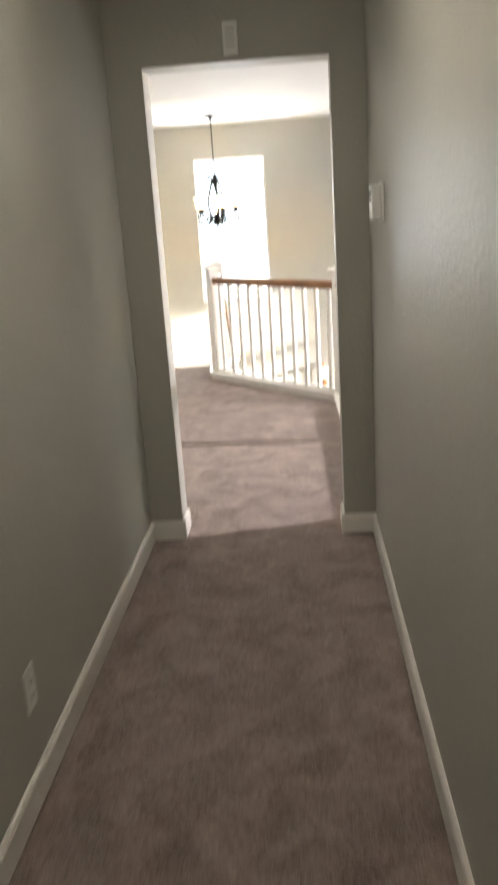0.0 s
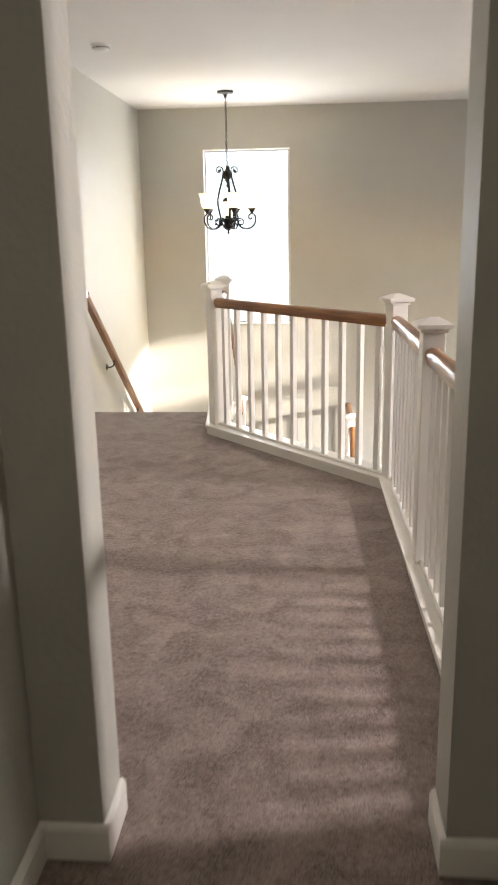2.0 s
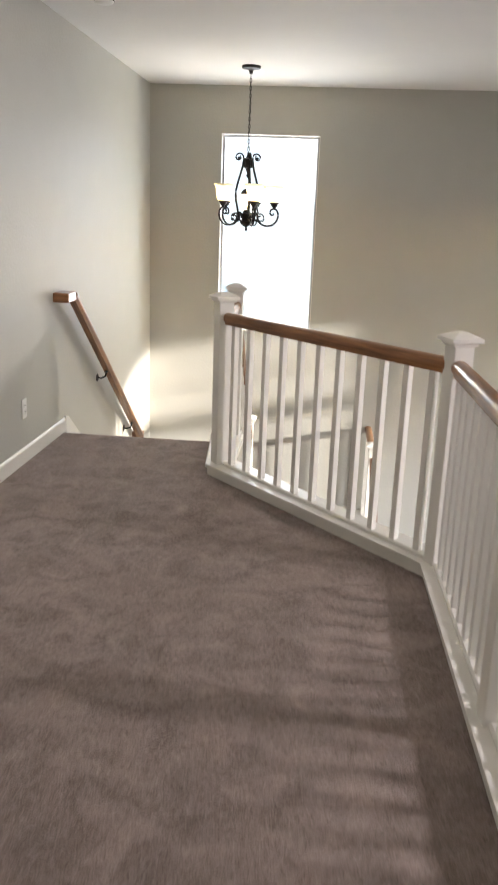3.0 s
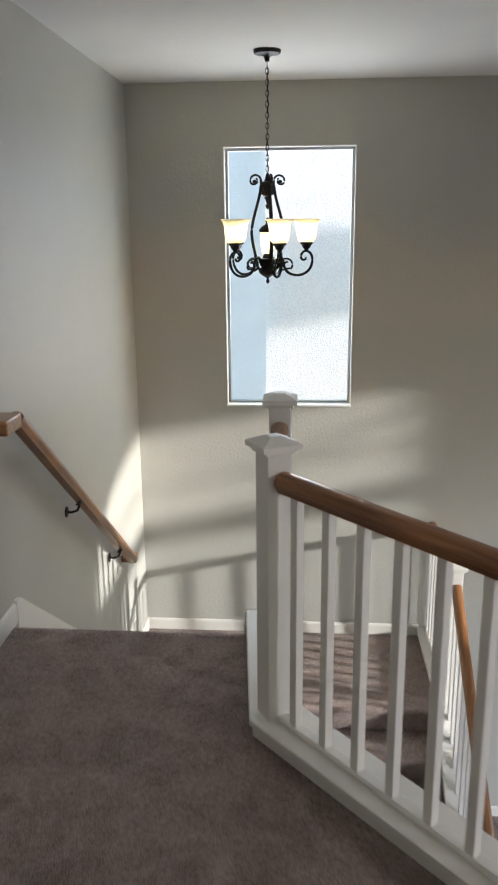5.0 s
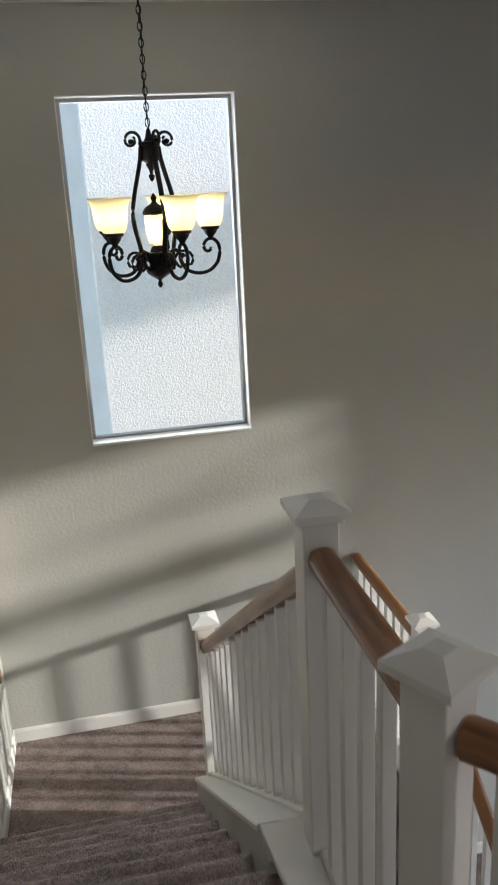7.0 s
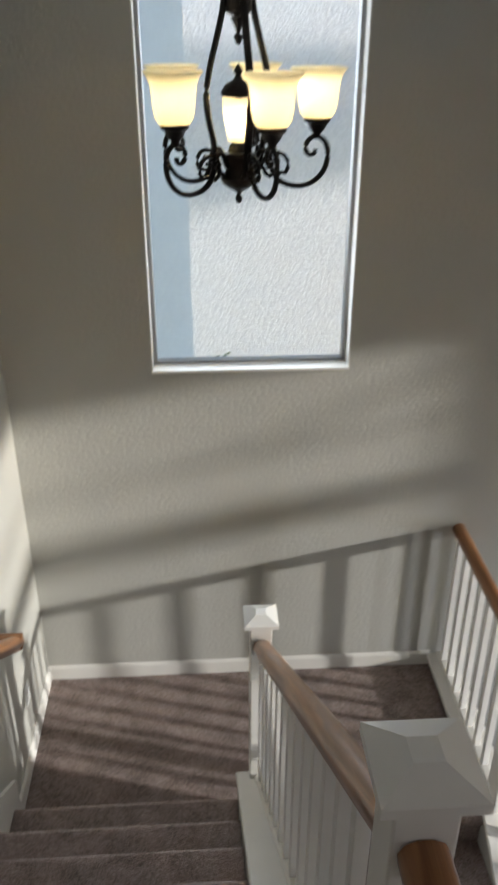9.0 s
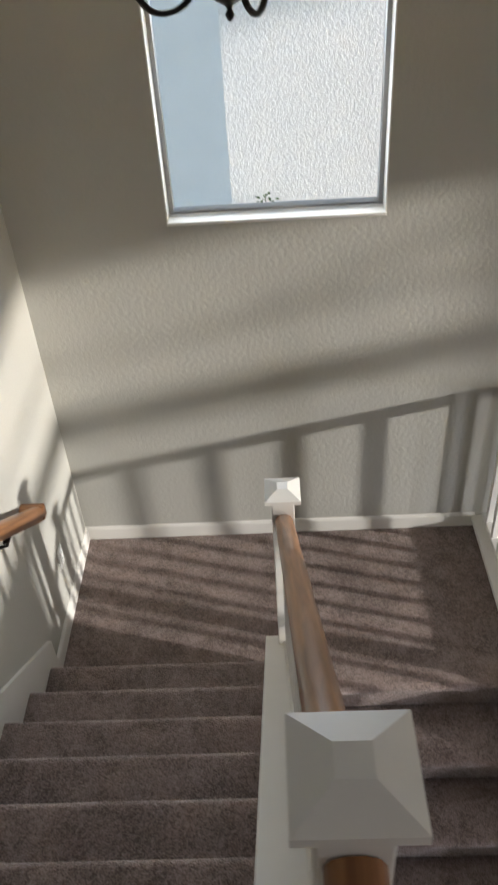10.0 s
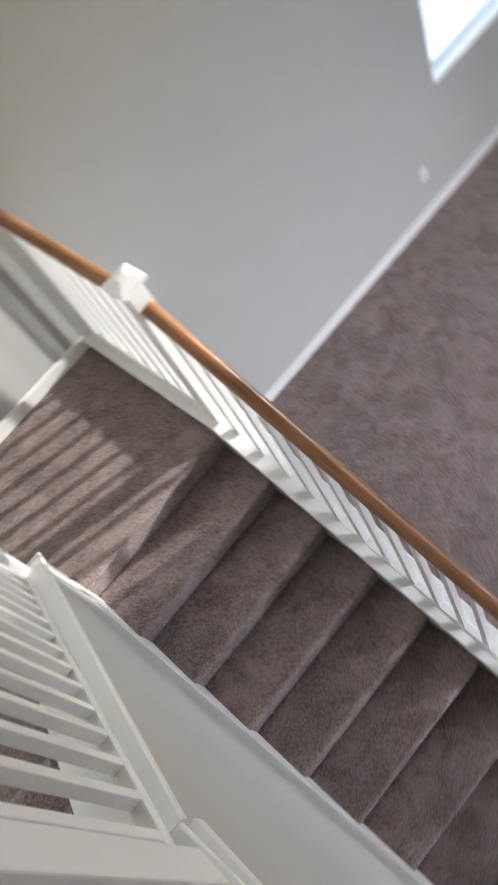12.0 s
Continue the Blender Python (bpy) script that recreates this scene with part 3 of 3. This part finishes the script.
part("wall", boxes((-7, 0.841, 14.6, 18, LOW - 0.13, 6.2)), SMOOTH_STUCCO, house, "smooth set-back wall in shade")


# ---- stair wall handrail ----
HX = 0.074
h0, h1 = Vector((HX, 8.79, 0.885)), Vector((HX, 10.73, -0.575))
rail = empty("wall_handrail", pose(*h0), "stained oak handrail on black brackets along the stair wall", "handrail")
bar = part("handrail", swept(RAIL, (-0.01, 0, 0), ((h1 - h0).length, 0, 0)), OAK, rail, smooth=True)
bar.matrix_local = Matrix.Rotation(math.pi / 2, 4, "Z") @ Matrix.Rotation(-math.atan2(h1.z - h0.z, h1.y - h0.y), 4, "Y")
for nm, at in (("upper_return", 0.0), ("lower_return", 1.0)):
    p = h0.lerp(h1, at) - h0
    s = -1 if at == 0 else 1
    bm = boxes((-HX + 0.001, 0.032, min(0, s * (0.17 if s < 0 else 0.05)), max(0, s * (0.17 if s < 0 else 0.05)), 0.0, 0.062), bevel=0.008)
    o = part(nm, bm, OAK, rail)
    o.matrix_local = Matrix.Translation(p)
for k, at in enumerate((0.42, 0.84)):
    p = h0.lerp(h1, at) - h0
    bm = turned([(0.0, 0.0), (0.03, 0.0), (0.03, 0.004), (0.02, 0.008), (0.0, 0.008)], 16)
    bmesh.ops.rotate(bm, verts=bm.verts, cent=(0, 0, 0), matrix=Matrix.Rotation(math.pi / 2, 3, "Y"))
    bmesh.ops.translate(bm, verts=bm.verts, vec=(-HX + 0.001, 0, -0.06))
    tube([(-HX + 0.005, 0, -0.06), (-HX + 0.03, 0, -0.062), (-0.012, 0, -0.05), (0.0, 0, -0.02), (0, 0, 0.004)], 0.007, 8, bm)
    box(bm, -0.012, 0.012, -0.03, 0.03, -0.012, -0.006)
    o = part("bracket", bm, IRON, rail, "black iron bracket", smooth=True)
    o.matrix_local = Matrix.Translation(p)


# ---- chandelier ----
def arc(cx, cz, r, a0, a1, n):
    return [(cx + r * math.cos(radians(a0 + (a1 - a0) * i / n)), cz + r * math.sin(radians(a0 + (a1 - a0) * i / n))) for i in range(n + 1)]


def eased(points, steps=4):
    """A smooth curve through pairs of radius and height."""
    p = [points[0]] + list(points) + [points[-1]]
    out = []
    for a, b, c, d in zip(p, p[1:], p[2:], p[3:]):
        for k in range(steps):
            u = k / steps
            out.append(tuple(0.5 * (2 * b[i] + (c[i] - a[i]) * u + (2 * a[i] - 5 * b[i] + 4 * c[i] - d[i]) * u * u + (3 * b[i] - a[i] - 3 * c[i] + d[i]) * u ** 3) for i in (0, 1)))
    return out + [points[-1]]


def spin(points, turn):
    c, s = math.cos(turn), math.sin(turn)
    return [(r * c, r * s, z) for r, z in points]


def chandelier(x, y, ceil_z):
    base = 1.335
    ob = empty("chandelier", pose(x, y, base), "dark bronze scrolled chandelier with five lit amber shades on a chain", "chandelier")
    part("canopy", turned([(0.0, 1.228), (0.012, 1.229), (0.016, 1.252), (0.030, 1.262), (0.066, 1.268), (0.071, 1.274), (0.072, (ceil_z - base) / 0.985)], 28), IRON, ob, smooth=True)
    z, k, me = 0.640, 0, None
    while z < 1.21:
        if me is None:
            loop = [(0.0085 * math.cos(2 * math.pi * i / 14), 0, 0.0185 * math.sin(2 * math.pi * i / 14)) for i in range(15)]
            me = mesh_of("chain_link", tube(loop, 0.0024, 6), IRON, True)
        o = new("chain_link", me)
        o.parent = ob
        o.matrix_local = pose(0, 0, z + 0.018, 0, 0, 90 * (k % 2) + 8 * math.sin(k))
        z, k = z + 0.029, k + 1
    part("cord", tube([(0.004, 0.003, 0.62), (-0.004, 0.002, 0.8), (0.005, -0.003, 1.0), (0, 0.002, 1.23)], 0.0022, 6), IRON, ob, smooth=True)
    part("hub", turned([(0.0, 0.50), (0.020, 0.505), (0.032, 0.512), (0.036, 0.520), (0.036, 0.570), (0.042, 0.574), (0.042, 0.582), (0.02, 0.588), (0.014, 0.60), (0.008, 0.63), (0.0, 0.64)], 20), IRON, ob, smooth=True)
    part("hub_finial", turned([(0.0, 0.430), (0.006, 0.436), (0.011, 0.447), (0.012, 0.456), (0.005, 0.462), (0.008, 0.474), (0.018, 0.495), (0.02, 0.502), (0.0, 0.504)], 16), IRON, ob, smooth=True)
    part("body", turned([(0.0, 0.0), (0.006, 0.004), (0.011, 0.016), (0.006, 0.03), (0.010, 0.036), (0.03, 0.048), (0.046, 0.062), (0.052, 0.078), (0.04, 0.088), (0.036, 0.10), (0.042, 0.125),
                         (0.05, 0.14), (0.046, 0.148), (0.03, 0.152), (0.024, 0.17), (0.012, 0.18), (0.010, 0.30), (0.045, 0.302), (0.048, 0.312), (0.036, 0.332), (0.014, 0.345), (0.008, 0.355),
                         (0.013, 0.366), (0.006, 0.38), (0.0, 0.388)], 22), IRON, ob, smooth=True)
    vase = part("glass_vase", turned([(0.014, 0.176), (0.027, 0.180), (0.031, 0.196), (0.037, 0.230), (0.042, 0.270), (0.043, 0.299), (0.040, 0.299), (0.039, 0.270), (0.034, 0.231), (0.028, 0.198), (0.024, 0.184), (0.014, 0.180)], 24),
                SHADE, ob, "amber frosted glass vase round the stem", smooth=True)
    part("bulb", turned([(0.011, 0.200), (0.020, 0.204), (0.022, 0.240), (0.020, 0.280), (0.011, 0.285)], 14), BULB, vase, "lit frosted bulb", smooth=True)
    for deg in (198, 18, -72):
        t = radians(deg)
        pts = [(0.036, 0.565), (0.042, 0.52), (0.058, 0.455), (0.078, 0.38), (0.090, 0.31), (0.086, 0.25), (0.074, 0.19), (0.066, 0.14), (0.058, 0.10), (0.045, 0.085)]
        part("stem_bar", tube(spin(eased(pts), t), 0.0085, 8, flat=1.3), IRON, ob, smooth=True)
        curl = [(0.036, 0.545), (0.036, 0.59)] + arc(0.066, 0.592, 0.030, 180, 0, 8)[1:] + arc(0.076, 0.590, 0.020, 0, -230, 8)[1:]
        part("top_scroll", tube(spin(curl, t), lambda u: 0.0065 - 0.001 * u, 8), IRON, ob, smooth=True)
        knob = turned([(0.0, -0.012), (0.010, -0.007), (0.012, 0.0), (0.010, 0.007), (0.0, 0.012)], 10, None, (0.072 * math.cos(t), 0.072 * math.sin(t), 0.586))
        part("scroll_knob", knob, IRON, ob, smooth=True)
    for k in range(5):
        t = radians(2 + 72 * k)
        sweep = [(0.040, 0.110), (0.055, 0.146), (0.072, 0.152), (0.086, 0.136), (0.088, 0.112), (0.104, 0.076), (0.132, 0.056), (0.172, 0.050), (0.208, 0.062), (0.236, 0.092), (0.247, 0.132),
                 (0.243, 0.166), (0.226, 0.187), (0.203, 0.189), (0.187, 0.173), (0.185, 0.152), (0.197, 0.139), (0.210, 0.144), (0.212, 0.156)]
        part("arm", tube(spin(eased(sweep, 3), t), lambda u: 0.0086 - 0.002 * u, 8), IRON, ob, smooth=True)
        inner = arc(0.102, 0.112, 0.036, 250, -40, 10) + arc(0.110, 0.108, 0.020, -60, -280, 7)
        part("arm_scroll", tube(spin(inner, t), 0.0062, 7), IRON, ob, smooth=True)
        c = (0.214 * math.cos(t), 0.214 * math.sin(t), 0.0)
        part("cup", turned([(0.0, 0.186), (0.010, 0.187), (0.012, 0.200), (0.022, 0.212), (0.028, 0.226), (0.036, 0.232), (0.037, 0.240), (0.030, 0.243), (0.0, 0.243)], 18, None, c), IRON, ob, smooth=True)
        prof = [(0.020, 0.242), (0.039, 0.244), (0.048, 0.258), (0.053, 0.284), (0.055, 0.312), (0.058, 0.340), (0.066, 0.362), (0.077, 0.373), (0.075, 0.376), (0.064, 0.366), (0.055, 0.342), (0.052, 0.312), (0.050, 0.285), (0.045, 0.261), (0.037, 0.248), (0.018, 0.246)]
        shade = part("shade", turned(prof, 26, None, c), SHADE, ob, "amber frosted bell-shaped glass shade", smooth=True)
        part("bulb", turned([(0.0, 0.262), (0.010, 0.264), (0.011, 0.300), (0.020, 0.322), (0.022, 0.340), (0.015, 0.356), (0.0, 0.362)], 14, None, c), BULB, shade, "lit frosted bulb", smooth=True)
    ob.scale = (1.06, 1.06, 0.985)
    return ob


chandelier(1.03, 10.508, CEIL)


# ---- ceiling fixtures and wall plates ----
def downlight(x, y):
    ob = empty("recessed_downlight", pose(x, y, CEIL), "lit round recessed downlight with a white trim ring", "downlight", "recessed ceiling lights")
    part("trim_ring", turned([(0.078, -0.002), (0.100, -0.003), (0.104, -0.006), (0.100, -0.010), (0.084, -0.012), (0.078, -0.006), (0.078, -0.002)], 36), WHITE, ob, smooth=True)
    part("lens", turned([(0.0, -0.006), (0.079, -0.006), (0.079, -0.001), (0.0, -0.001)], 36), LENS, ob, "glowing diffuser")
    return ob


downlight(1.078, 6.50)
downlight(1.75, 2.2)

ob = empty("smoke_detector", pose(0.40, 8.47, CEIL), "round white smoke detector on the ceiling", "smoke detector")
part("base", turned([(0.0, 0.0), (0.066, 0.0), (0.066, -0.010), (0.060, -0.014), (0.0, -0.014)], 30), WHITE, ob, smooth=True)
part("dome", turned([(0.056, -0.014), (0.054, -0.028), (0.044, -0.036), (0.0, -0.040)], 30), WHITE, ob, smooth=True)
part("vent_ring", turned([(0.0565, -0.017), (0.0575, -0.017), (0.0575, -0.022), (0.0565, -0.022)], 30), DARK, ob)


def wall_plate(m):
    """A duplex outlet plate; local +y looks out of the wall."""
    ob = empty("wall_outlet", m, "white plastic duplex outlet plate on the wall", "outlet", "electrical outlets")
    part("plate", boxes((-0.036, 0.036, 0.0, 0.006, -0.058, 0.058), bevel=0.002), WHITE, ob)
    for z in (-0.021, 0.021):
        part("socket", boxes((-0.017, 0.017, 0.006, 0.0085, z - 0.014, z + 0.014), bevel=0.002), WHITE, ob)
        part("slots", boxes((-0.008, -0.006, 0.0085, 0.009, z - 0.004, z + 0.005), (0.006, 0.008, 0.0085, 0.009, z - 0.004, z + 0.005), (-0.002, 0.002, 0.0085, 0.009, z - 0.010, z - 0.007)), DARK, ob)
    return ob


wall_plate(pose(HALL_W, 2.367, 0.308, 0, 0, -90))
wall_plate(pose(0.0, 8.06, 0.322, 0, 0, -90))
wall_plate(pose(0.0, 11.03, MID + 0.36, 0, 0, -90))
wall_plate(pose(4.842, NORTH, LOW + 0.41, 0, 0, 180))

ob = empty("thermostat", pose(HALL_E, 3.55, 1.402, 0, 0, 90), "white boxy thermostat on the hall wall", "thermostat")
part("back_plate", boxes((-0.062, 0.062, 0.0, 0.008, 0.0, 0.135), bevel=0.003), WHITE, ob)
part("housing", boxes((-0.055, 0.055, 0.008, 0.042, 0.006, 0.129), bevel=0.006), WHITE, ob)
part("display", boxes((-0.030, 0.030, 0.042, 0.0435, 0.070, 0.110)), material("grey_display", (0.30, 0.33, 0.30), 0.25), ob, "grey display")
part("button", boxes((-0.012, 0.012, 0.042, 0.046, 0.025, 0.040), bevel=0.002), WHITE, ob)

ob = empty("door_chime", pose(1.74, SOUTH, 2.073, 0, 0, 180), "small white chime box above the hall opening", "door chime")
part("housing", boxes((-0.031, 0.031, 0.0, 0.032, 0.0, 0.125), bevel=0.004), WHITE, ob)
part("grille", boxes(*[(-0.018, 0.018, 0.032, 0.0335, 0.03 + 0.016 * k, 0.036 + 0.016 * k) for k in range(5)]), material("grey_grille", (0.5, 0.5, 0.48), 0.5), ob)


# ---- shrub tops outside the stair window ----
def shrub(x, y, top, seed):
    rnd = random.Random(seed)
    ob = empty("shrub", pose(x, y, LOW - 0.13), "tall thin shrub with small green leaves by the wall", "shrub", "shrubs outside")
    h = top - (LOW - 0.13)
    stems, leaves = bmesh.new(), bmesh.new()
    for k in range(5):
        a, lean = rnd.uniform(0, 6.28), rnd.uniform(0.02, 0.16)
        pts = [(lean * math.cos(a) * u * u, lean * math.sin(a) * u * u, h * u * (1 - 0.04 * k)) for u in [i / 10 for i in range(11)]]
        tube(pts, lambda u: 0.012 * (1 - 0.8 * u), 5, stems)
        for i in range(80):
            u = 1 - rnd.random() ** 1.8 * 0.85
            p = Vector((lean * math.cos(a) * u * u, lean * math.sin(a) * u * u, h * u * (1 - 0.04 * k))) + Vector((rnd.gauss(0, 0.035), rnd.gauss(0, 0.035), rnd.gauss(0, 0.02)))
            m = Matrix.Translation(p) @ Euler((rnd.uniform(-1, 1), rnd.uniform(-1, 1), rnd.uniform(0, 6.28))).to_matrix().to_4x4()
            w, l = rnd.uniform(0.008, 0.013), rnd.uniform(0.03, 0.05)
            q = [leaves.verts.new(m @ Vector(v)) for v in ((0, 0, 0), (w, l * 0.45, 0.004), (0, l, 0), (-w, l * 0.45, 0.004))]
            leaves.faces.new(q)
    part("stems", stems, material("bark", (0.12, 0.09, 0.06), 0.8), ob)
    part("leaves", leaves, LEAF, ob)
    return ob


shrub(1.075, 13.62, -0.44, 3)
shrub(0.43, 14.0, -0.54, 5)
